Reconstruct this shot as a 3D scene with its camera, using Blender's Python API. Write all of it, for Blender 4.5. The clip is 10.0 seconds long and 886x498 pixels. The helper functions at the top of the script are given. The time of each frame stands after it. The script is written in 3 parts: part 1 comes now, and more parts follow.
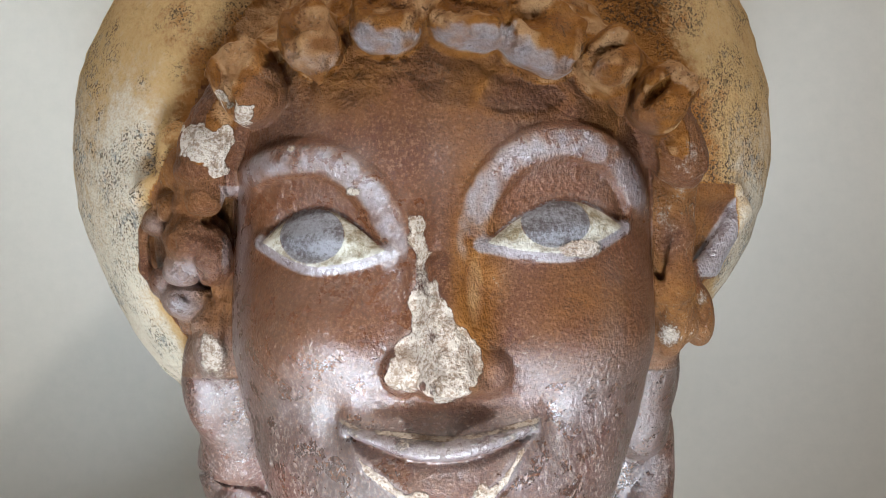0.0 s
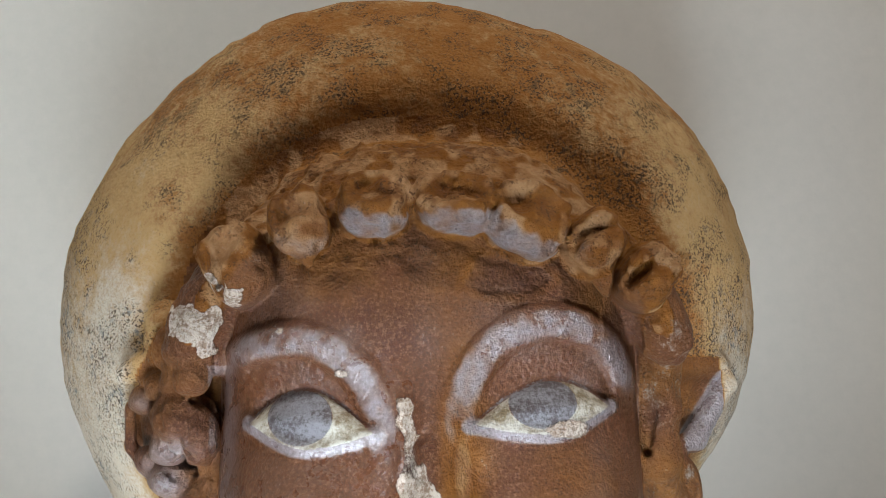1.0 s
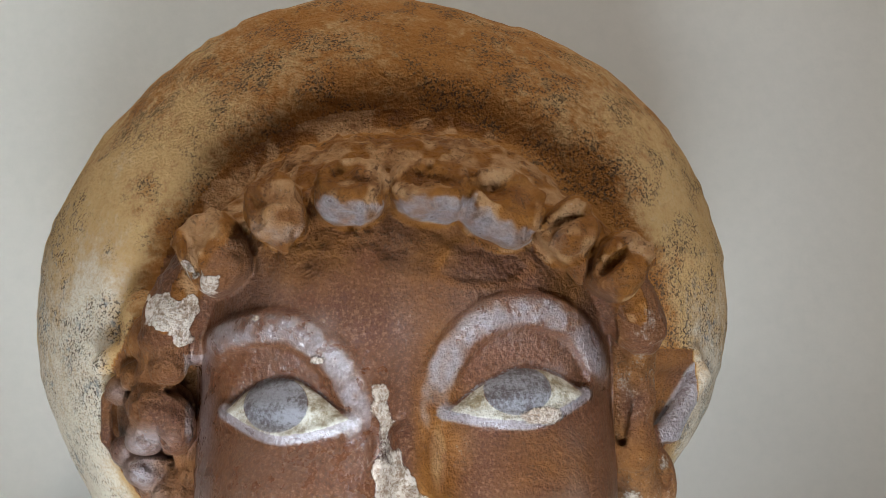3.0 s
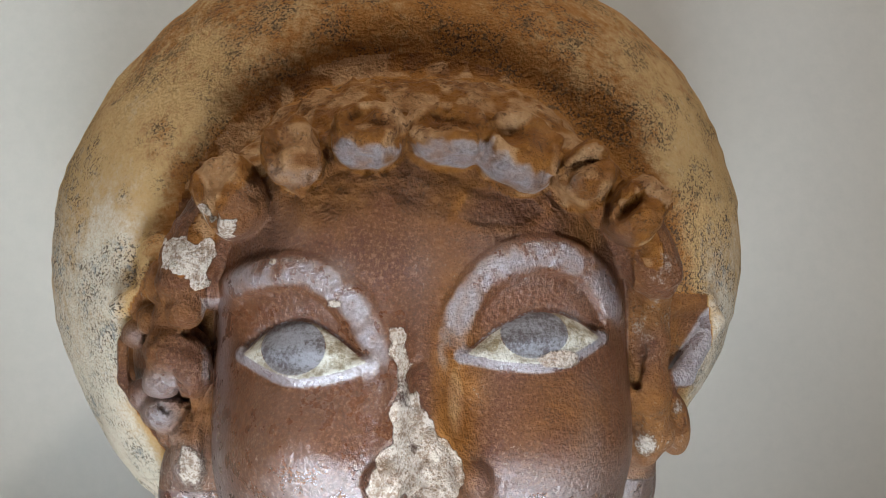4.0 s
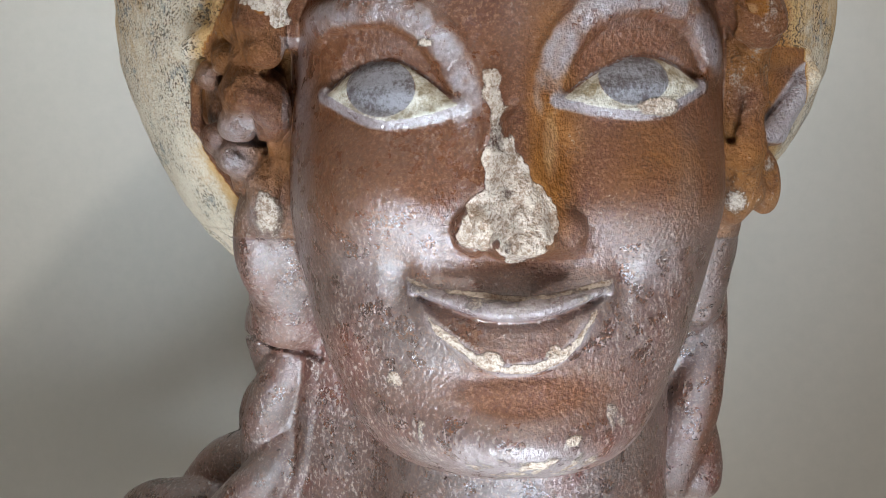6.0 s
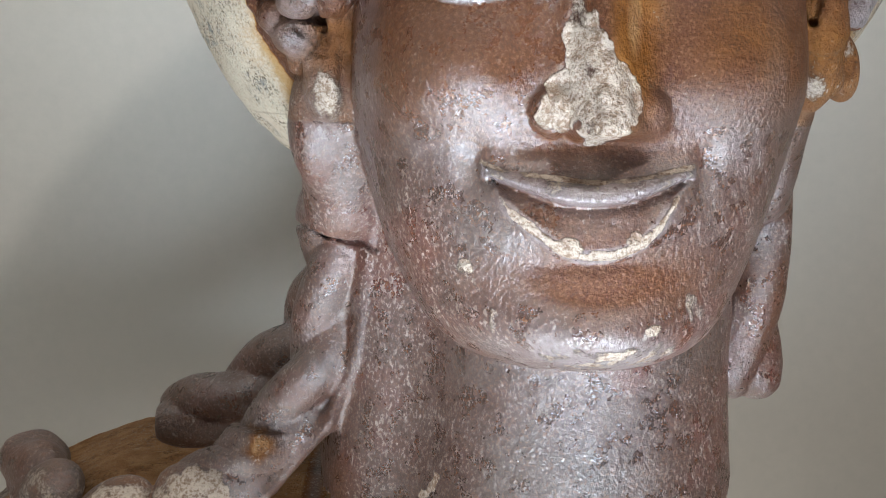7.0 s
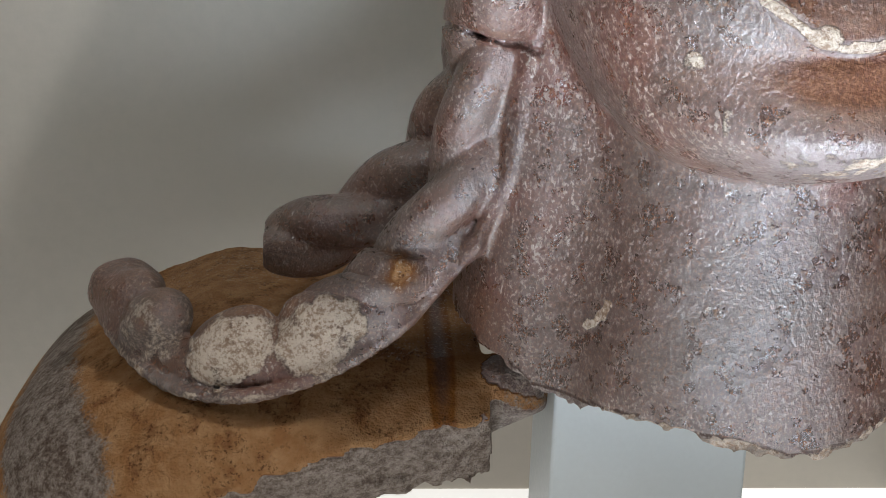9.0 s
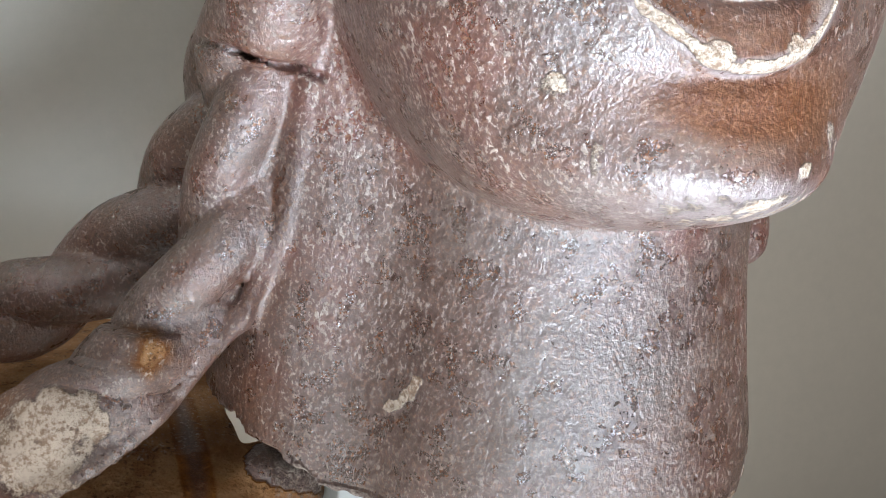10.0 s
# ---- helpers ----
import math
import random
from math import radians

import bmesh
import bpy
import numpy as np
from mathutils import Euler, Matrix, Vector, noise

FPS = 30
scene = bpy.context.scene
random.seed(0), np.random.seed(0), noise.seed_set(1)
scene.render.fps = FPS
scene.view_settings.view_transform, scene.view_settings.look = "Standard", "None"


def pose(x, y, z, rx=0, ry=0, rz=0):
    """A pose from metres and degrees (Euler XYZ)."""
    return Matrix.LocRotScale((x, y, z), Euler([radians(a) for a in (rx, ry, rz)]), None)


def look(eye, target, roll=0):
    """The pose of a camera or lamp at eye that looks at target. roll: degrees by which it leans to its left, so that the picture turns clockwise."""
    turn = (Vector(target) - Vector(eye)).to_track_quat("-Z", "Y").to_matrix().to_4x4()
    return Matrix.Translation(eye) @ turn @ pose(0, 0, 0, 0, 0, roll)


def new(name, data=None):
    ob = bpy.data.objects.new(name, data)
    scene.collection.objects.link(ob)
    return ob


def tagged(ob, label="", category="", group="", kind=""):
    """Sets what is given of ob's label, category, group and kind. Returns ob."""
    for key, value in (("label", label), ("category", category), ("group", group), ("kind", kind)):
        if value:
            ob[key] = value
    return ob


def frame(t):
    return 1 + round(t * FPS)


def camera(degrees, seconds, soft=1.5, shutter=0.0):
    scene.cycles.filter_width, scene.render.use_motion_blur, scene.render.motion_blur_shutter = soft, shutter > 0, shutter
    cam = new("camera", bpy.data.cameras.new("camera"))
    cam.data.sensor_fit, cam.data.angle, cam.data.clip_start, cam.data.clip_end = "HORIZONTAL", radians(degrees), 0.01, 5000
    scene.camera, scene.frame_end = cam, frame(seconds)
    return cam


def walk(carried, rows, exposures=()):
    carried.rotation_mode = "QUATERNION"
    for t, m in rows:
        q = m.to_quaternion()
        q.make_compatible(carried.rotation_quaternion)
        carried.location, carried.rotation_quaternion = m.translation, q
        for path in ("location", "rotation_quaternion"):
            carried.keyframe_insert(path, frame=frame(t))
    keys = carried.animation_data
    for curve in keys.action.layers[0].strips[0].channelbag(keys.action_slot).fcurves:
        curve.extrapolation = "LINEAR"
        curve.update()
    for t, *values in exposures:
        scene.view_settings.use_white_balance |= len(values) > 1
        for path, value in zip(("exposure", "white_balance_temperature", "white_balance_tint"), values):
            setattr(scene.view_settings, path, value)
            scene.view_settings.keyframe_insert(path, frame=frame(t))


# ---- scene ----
cam = camera(36.8, 10.0, soft=0.6)
PATH = [
    (0, (-0.001, -0.458, 1.608), (0.004, 1.541, 1.561), -0.6),
    (0.5, (-0.003, -0.462, 1.621), (0.029, 1.534, 1.734), -0.8),
    (1, (-0.003, -0.462, 1.624), (0.033, 1.532, 1.777), -0.9),
    (1.5, (-0.003, -0.464, 1.621), (0.036, 1.528, 1.804), -0.9),
    (2, (-0.001, -0.463, 1.617), (0.053, 1.528, 1.801), -1.0),
    (3.5, (-0.003, -0.465, 1.611), (0.064, 1.525, 1.798), -0.9),
    (4, (-0.007, -0.464, 1.61), (0.056, 1.532, 1.721), -0.8),
    (4.5, (-0.004, -0.458, 1.605), (0.065, 1.54, 1.628), -0.7),
    (5, (-0.005, -0.454, 1.601), (0.052, 1.544, 1.548), -0.6),
    (5.5, (-0.013, -0.45, 1.597), (0.033, 1.545, 1.464), -0.2),
    (6, (-0.031, -0.445, 1.595), (0.004, 1.544, 1.39), 0.4),
    (6.2, (-0.036, -0.44, 1.584), (-0.001, 1.549, 1.379), 0.8),
    (7.3, (-0.067, -0.427, 1.581), (-0.008, 1.533, 1.188), 1.3),
    (7.5, (-0.075, -0.429, 1.576), (-0.002, 1.524, 1.151), 1.7),
    (8, (-0.084, -0.427, 1.565), (0.007, 1.506, 1.062), 1.7),
    (8.5, (-0.096, -0.408, 1.559), (0.005, 1.511, 1.005), 1.5),
    (9, (-0.135, -0.376, 1.555), (0.014, 1.543, 1.013), 1.9),
    (9.5, (-0.14, -0.321, 1.548), (0.207, 1.576, 1.018), 3.0),
    (10, (-0.163, -0.285, 1.539), (0.511, 1.54, 1.075), 3.7),
]
walk(cam, [(t, look(eye, target, roll)) for t, eye, target, roll in PATH], [(0, 0.22), (0.9, 0.0), (8.4, 0.0), (9.0, -0.12), (9.5, -0.1), (10, 0.33)])

# ---- light ----
world = bpy.data.worlds.new("world")
scene.world = world
world.use_nodes = True
world.node_tree.nodes["Background"].inputs[0].default_value = (0.72, 0.80, 0.90, 1)
world.node_tree.nodes["Background"].inputs[1].default_value = 0.03


def area_lamp(name, eye, target, size, watts, colour, size_y=None, spread=180):
    data = bpy.data.lights.new(name, "AREA")
    data.energy, data.color, data.size, data.spread = watts, colour, size, radians(spread)
    if size_y:
        data.shape, data.size_y = "RECTANGLE", size_y
    ob = new(name, data)
    ob.matrix_world = look(eye, target)
    return ob


# gallery spot on the visitor's upper right, a broad warm ceiling panel from the upper left, two unseen cool fills added
area_lamp("spot_lamp", (0.55, -0.64, 2.98), (0, 0.05, 1.6), 0.10, 16.5, (0.97, 0.96, 0.94))
area_lamp("ceiling_panel", (-1.0, -0.8, 2.75), (-0.2, 0.2, 1.7), 0.5, 4.9, (1.0, 0.95, 0.89))
# fill added to brighten and cool the upper-left wall
area_lamp("wall_fill_lamp", (-0.75, -0.55, 2.6), (-0.34, 0.275, 1.84), 0.3, 0.6, (0.76, 0.91, 1.0), 0.3, 40)
# low fill added in place of the bright plinth, for sheen on neck and chin
area_lamp("low_fill_lamp", (0.0, -0.36, 1.262), (-0.01, 0.0, 1.48), 0.26, 0.95, (0.72, 0.85, 1.0), 0.24, 50)

# ---- materials ----


class Nodes:
    """Short hand for building a node material."""

    def __init__(self, name):
        self.mat = bpy.data.materials.new(name)
        self.mat.use_nodes = True
        self.tree = self.mat.node_tree
        self.bsdf = self.tree.nodes["Principled BSDF"]
        self.coord = self.tree.nodes.new("ShaderNodeTexCoord").outputs["Object"]

    def link(self, a, b):
        if hasattr(a, "is_output"):
            self.tree.links.new(a, b)
        else:
            b.default_value = a

    def noise(self, scale, detail=4, rough=0.55, stretch=(1, 1, 1), warp=0.0):
        m = self.tree.nodes.new("ShaderNodeMapping")
        m.inputs["Scale"].default_value = stretch
        self.tree.links.new(self.coord, m.inputs["Vector"])
        n = self.tree.nodes.new("ShaderNodeTexNoise")
        n.inputs["Scale"].default_value = scale
        n.inputs["Detail"].default_value = detail
        n.inputs["Roughness"].default_value = rough
        n.inputs["Distortion"].default_value = warp
        self.tree.links.new(m.outputs[0], n.inputs["Vector"])
        return n.outputs["Fac"]

    def math(self, op, a, b=0.0, c=0.0, clamp=False):
        n = self.tree.nodes.new("ShaderNodeMath")
        n.operation, n.use_clamp = op, clamp
        for i, v in enumerate((a, b, c)):
            self.link(v, n.inputs[i])
        return n.outputs[0]

    def step(self, v, lo, hi, a=0.0, b=1.0):
        n = self.tree.nodes.new("ShaderNodeMapRange")
        n.interpolation_type = "SMOOTHSTEP"
        self.link(v, n.inputs["Value"])
        n.inputs["From Min"].default_value, n.inputs["From Max"].default_value = lo, hi
        n.inputs["To Min"].default_value, n.inputs["To Max"].default_value = a, b
        return n.outputs[0]

    def mix(self, f, a, b):
        n = self.tree.nodes.new("ShaderNodeMix")
        n.data_type = "RGBA"
        self.link(f, n.inputs[0])
        for v, s in ((a, n.inputs[6]), (b, n.inputs[7])):
            self.link(v if hasattr(v, "is_output") else (*v, 1), s)
        return n.outputs[2]

    def bump(self, height, strength, distance, normal=None):
        n = self.tree.nodes.new("ShaderNodeBump")
        n.inputs["Strength"].default_value, n.inputs["Distance"].default_value = strength, distance
        self.tree.links.new(height, n.inputs["Height"])
        if normal:
            self.tree.links.new(normal, n.inputs["Normal"])
        return n.outputs[0]

    def set(self, **values):
        for key, v in values.items():
            self.link(v, self.bsdf.inputs[key.replace("_", " ")])
        return self.mat


def plain_material(name, colour, rough, scale=6.0, spread=0.06, relief=0.0004):
    s = Nodes(name)
    big, fine = s.noise(scale, 3), s.noise(scale * 60, 3)
    dark = tuple(c * (1 - 2 * spread) for c in colour)
    light = tuple(min(1, c * (1 + spread)) for c in colour)
    col = s.mix(s.step(s.math("ADD", s.math("MULTIPLY", big, 0.75), s.math("MULTIPLY", fine, 0.25)), 0.3, 0.7), dark, light)
    return s.set(Base_Color=col, Roughness=s.step(fine, 0.2, 0.8, rough - 0.08, rough + 0.08), Normal=s.bump(fine, 0.25, relief))


WALL = plain_material("wall_paint", (0.445, 0.412, 0.36), 0.75, 3.0, 0.05)
PLINTH = plain_material("plinth_paint", (0.82, 0.84, 0.84), 0.45, 4.0, 0.03)
# white plinth top with emission added to brighten it and the wall behind
GLOW = plain_material("glowing_white", (0.82, 0.84, 0.84), 0.35, 4.0, 0.03)
GLOW.node_tree.nodes["Principled BSDF"].inputs["Emission Color"].default_value = (1.0, 0.98, 0.94, 1)
GLOW.node_tree.nodes["Principled BSDF"].inputs["Emission Strength"].default_value = 0.85
POST = plain_material("post_paint", (0.50, 0.54, 0.55), 0.4, 8.0, 0.03)
CEILING = plain_material("ceiling_paint", (0.75, 0.74, 0.71), 0.8, 3.0, 0.03)
FLOOR = plain_material("floor_stone", (0.42, 0.39, 0.35), 0.4, 2.0, 0.12)


def terracotta():
    s = Nodes("painted_terracotta")
    fields = []
    for layer in ("paint_a", "paint_b"):
        n = s.tree.nodes.new("ShaderNodeAttribute")
        n.attribute_name = layer
        sep = s.tree.nodes.new("ShaderNodeSeparateColor")
        s.tree.links.new(n.outputs["Color"], sep.inputs[0])
        fields += [sep.outputs[0], sep.outputs[1], sep.outputs[2], n.outputs["Alpha"]]
    cream, chip, mauve, iris, sclera, ochre, broken, crust = fields
    cloud = s.noise(28, 5, 0.6)
    mid = s.noise(120, 4, 0.6)
    grain = s.noise(800, 4, 0.7)
    fleck = s.noise(720, 4, 0.68, (1.0, 1.0, 0.8))
    fleck2 = s.noise(420, 4, 0.7, (1.2, 1.0, 0.6), 0.6)

    def worn(mask, amount=0.5):
        """A mask whose border is broken up by the grain."""
        rag = s.math("ADD", s.math("MULTIPLY", s.math("SUBTRACT", mid, 0.5), amount), s.math("MULTIPLY", s.math("SUBTRACT", grain, 0.5), amount))
        return s.step(s.math("ADD", mask, rag), 0.40, 0.60)

    brown = s.mix(s.step(cloud, 0.3, 0.7), (0.088, 0.027, 0.010), (0.125, 0.043, 0.017))
    brown = s.mix(s.step(mid, 0.35, 0.75), brown, (0.118, 0.043, 0.015))
    umber = s.mix(s.step(mid, 0.3, 0.7), (0.058, 0.024, 0.018), (0.110, 0.056, 0.044))
    tone = s.noise(17, 3, 0.6)
    umber = s.mix(s.step(tone, 0.50, 0.62, 0.0, 0.9), umber, (0.135, 0.040, 0.027))
    umber = s.mix(s.step(tone, 0.47, 0.36, 0.0, 0.4), umber, (0.125, 0.105, 0.092))
    umber = s.mix(s.step(cloud, 0.54, 0.66, 0.0, 0.35), umber, (0.035, 0.018, 0.014))
    brown = s.mix(s.math("MULTIPLY", s.step(crust, 0.3, 0.9), 0.95), brown, umber)
    brown = s.mix(s.step(grain, 0.52, 0.62, 0.0, 0.75), brown, (0.21, 0.102, 0.055))
    brown = s.mix(s.step(grain, 0.36, 0.48, 0.6, 0.0), brown, (0.055, 0.02, 0.011))
    warm = s.mix(s.step(mid, 0.3, 0.7), (0.18, 0.064, 0.011), (0.28, 0.112, 0.022))
    col = s.mix(s.math("MULTIPLY", s.step(s.math("ADD", ochre, s.math("MULTIPLY", s.math("SUBTRACT", cloud, 0.5), 0.8)), 0.25, 0.85), 0.9), brown, warm)
    earth = s.mix(s.step(mid, 0.3, 0.7), (0.31, 0.15, 0.062), (0.44, 0.25, 0.12))
    col = s.mix(s.step(ochre, 0.86, 0.98), col, earth)
    pit = s.noise(700, 3, 0.65)
    stain = s.noise(75, 4, 0.65)
    col = s.mix(s.math("MULTIPLY", s.math("MULTIPLY", s.step(pit, 0.54, 0.62), s.step(stain, 0.42, 0.62)), s.step(ochre, 0.2, 0.7, 0.0, 0.75)), col, (0.05, 0.024, 0.012))
    col = s.mix(s.math("MULTIPLY", s.step(stain, 0.52, 0.66), s.step(ochre, 0.3, 0.8, 0.0, 0.55)), col, (0.13, 0.05, 0.018))
    purple = s.mix(s.step(grain, 0.3, 0.7), (0.155, 0.104, 0.098), (0.29, 0.24, 0.24))
    col = s.mix(s.step(s.math("ADD", mauve, s.math("MULTIPLY", s.math("SUBTRACT", mid, 0.5), 0.6)), 0.2, 0.9), col, purple)
    # fine limy crust in grains, with a few larger flecks that also paint in glints
    lime = s.mix(s.step(mid, 0.35, 0.65), (0.34, 0.26, 0.21), (0.62, 0.55, 0.48))
    grains = s.step(s.math("ADD", fleck, s.math("MULTIPLY", crust, 0.09)), 0.62, 0.71)
    bits = s.step(s.math("ADD", fleck2, s.math("MULTIPLY", crust, 0.10)), 0.705, 0.77)
    flecks = s.math("MAXIMUM", s.math("MULTIPLY", grains, 0.8), bits)
    flecks = s.math("MULTIPLY", flecks, s.math("MULTIPLY", s.step(crust, 0.05, 0.5), s.step(tone, 0.35, 0.62, 0.25, 1.0)))
    col = s.mix(s.math("MULTIPLY", flecks, 0.82), col, lime)
    # hat slip: cream over orange clay with dark specks
    dust = s.noise(260, 5, 0.7)
    speck = s.noise(1000, 3, 0.6)
    blot = s.noise(60, 4, 0.6)
    coat = s.math("ADD", cream, s.math("ADD", s.math("MULTIPLY", s.math("SUBTRACT", cloud, 0.5), 0.6), s.math("MULTIPLY", s.math("SUBTRACT", dust, 0.5), 0.7)))
    slip = s.mix(s.step(coat, 0.15, 1.1), (0.30, 0.125, 0.032), (0.68, 0.60, 0.47))
    slip = s.mix(s.math("MULTIPLY", s.step(coat, 0.2, 0.5), s.step(coat, 0.5, 0.9, 0.75, 0.0)), slip, (0.52, 0.33, 0.135))
    slip = s.mix(s.step(grain, 0.45, 0.75, 0.0, 0.45), slip, (0.40, 0.21, 0.075))
    soot = s.math("MULTIPLY", s.step(speck, 0.52, 0.58), s.step(blot, 0.42, 0.60))
    slip = s.mix(s.math("MULTIPLY", soot, 0.9), slip, (0.07, 0.045, 0.028))
    slate = s.math("MULTIPLY", s.step(dust, 0.52, 0.60), s.step(blot, 0.48, 0.62))
    slip = s.mix(s.math("MULTIPLY", slate, 0.7), slip, s.mix(s.step(cream, 0.4, 0.85), (0.075, 0.045, 0.025), (0.22, 0.22, 0.21)))
    col = s.mix(s.step(cream, 0.04, 0.12), col, slip)
    eye_white = s.mix(s.step(s.math("ADD", s.math("MULTIPLY", dust, 0.6), s.math("MULTIPLY", mid, 0.4)), 0.40, 0.58), (0.20, 0.15, 0.085), (0.50, 0.46, 0.38))
    col = s.mix(worn(sclera, 0.5), col, eye_white)
    eye_grey = s.mix(s.step(s.math("ADD", s.math("MULTIPLY", grain, 0.5), s.math("MULTIPLY", mid, 0.5)), 0.40, 0.60), (0.085, 0.068, 0.066), (0.225, 0.215, 0.225))
    col = s.mix(worn(iris, 0.45), col, eye_grey)
    pale = s.mix(s.step(s.math("ADD", s.math("MULTIPLY", dust, 0.5), s.math("MULTIPLY", grain, 0.5)), 0.41, 0.55), (0.34, 0.23, 0.16), (0.66, 0.55, 0.45))
    col = s.mix(worn(chip, 0.6), col, pale)
    frac = s.mix(s.step(s.math("ADD", s.math("MULTIPLY", dust, 0.5), s.math("ADD", s.math("MULTIPLY", grain, 0.3), s.math("MULTIPLY", mid, 0.2))), 0.40, 0.60), (0.12, 0.085, 0.065), (0.34, 0.285, 0.245))
    col = s.mix(worn(broken, 0.5), col, frac)
    matt = s.math("MAXIMUM", s.math("MAXIMUM", worn(chip, 0.5), s.step(cream, 0.04, 0.12)), s.math("MAXIMUM", broken, s.math("MULTIPLY", flecks, 0.3)), clamp=True)
    matt = s.math("MAXIMUM", matt, s.math("MULTIPLY", s.math("SUBTRACT", ochre, mauve, clamp=True), 1.1))
    matt = s.math("MAXIMUM", matt, s.math("MULTIPLY", s.math("MAXIMUM", sclera, iris), 0.6))
    gloss = s.math("ADD", s.math("MULTIPLY", matt, 0.45), s.step(mid, 0.3, 0.7, 0.24, 0.36))
    shine = s.math("MULTIPLY", s.math("SUBTRACT", 1.0, s.math("MULTIPLY", matt, 0.85, clamp=True)), s.step(s.math("MAXIMUM", crust, mauve), 0.1, 0.5, 0.22, 0.88))
    pebble = s.noise(500, 4, 0.62, (1.0, 1.0, 0.9))
    n1 = s.bump(grain, 0.4, 0.0006)
    n2 = s.bump(pebble, 0.7, 0.0013, n1)
    n3 = s.bump(mid, 0.25, 0.0010, n2)
    raised = s.math("ADD", s.math("MULTIPLY", flecks, 0.35), s.math("MULTIPLY", s.math("MULTIPLY", dust, worn(chip, 0.5)), 7.0))
    n4 = s.bump(s.math("ADD", raised, s.math("MULTIPLY", s.math("MULTIPLY", s.math("ADD", pit, s.math("MULTIPLY", dust, 1.5)), s.math("MAXIMUM", ochre, broken)), 3.6)), 0.7, 0.0011, n3)
    return s.set(Base_Color=col, Roughness=gloss, Normal=n4, IOR=1.8, Specular_IOR_Level=shine)


TERRACOTTA = terracotta()

# ---- setting ----


def box_mesh(name, lo, hi, bevel=0.0):
    bm = bmesh.new()
    bmesh.ops.create_cube(bm, size=1)
    for v in bm.verts:
        v.co = Vector([lo[i] if v.co[i] < 0 else hi[i] for i in range(3)])
    if bevel:
        bmesh.ops.bevel(bm, geom=bm.edges[:], offset=bevel, segments=3, affect="EDGES", profile=0.5)
    me = bpy.data.meshes.new(name)
    bm.to_mesh(me)
    bm.free()
    return me


def slab(name, lo, hi, mat, bevel=0.0):
    ob = new(name, box_mesh(name, lo, hi, bevel))
    ob.data.materials.append(mat)
    return ob


BACK = 0.275
for name, lo, hi, mat, label in (
        ("wall_back", (-3.0, BACK, 0), (3.0, BACK + 0.15, 3.2), WALL, "pale grey painted gallery wall behind the terracotta head"),
        ("wall_left", (-3.15, -3.15, 0), (-3.0, BACK + 0.15, 3.2), WALL, "pale grey painted gallery side wall"),
        ("wall_right", (3.0, -3.15, 0), (3.15, BACK + 0.15, 3.2), WALL, "pale grey painted gallery side wall"),
        ("wall_front", (-3.0, -3.15, 0), (3.0, -3.0, 3.2), WALL, "pale grey painted gallery wall facing the head"),
        ("floor", (-3.15, -3.15, -0.1), (3.15, BACK + 0.15, 0), FLOOR, "grey stone gallery floor"),
        ("ceiling", (-3.15, -3.15, 3.2), (3.15, BACK + 0.15, 3.3), CEILING, "white painted gallery ceiling")):
    tagged(slab(name, lo, hi, mat), label, name.split("_")[0], kind="structure")

plinth = slab("plinth", (-0.34, -0.60, 0), (0.23, 0.274, 1.219), PLINTH, 0.003)
tagged(plinth, "white painted plinth with a glow added to its top", "plinth")
plinth.location = (-0.06, 0.0, 0)
plinth_top = slab("plinth_top", (-0.34, -0.60, 1.2192), (0.23, 0.274, 1.239), GLOW, 0.003)
plinth_top.parent = plinth
post = slab("support_post", (-0.055, 0.088, 1.2392), (0.0214, 0.14, 1.395), POST, 0.0015)
tagged(post, "pale grey square post holding the terracotta head", "post")

# ---- statue: millimetres, origin between the eyes, y to the back ----
EYE_Z = 1.60


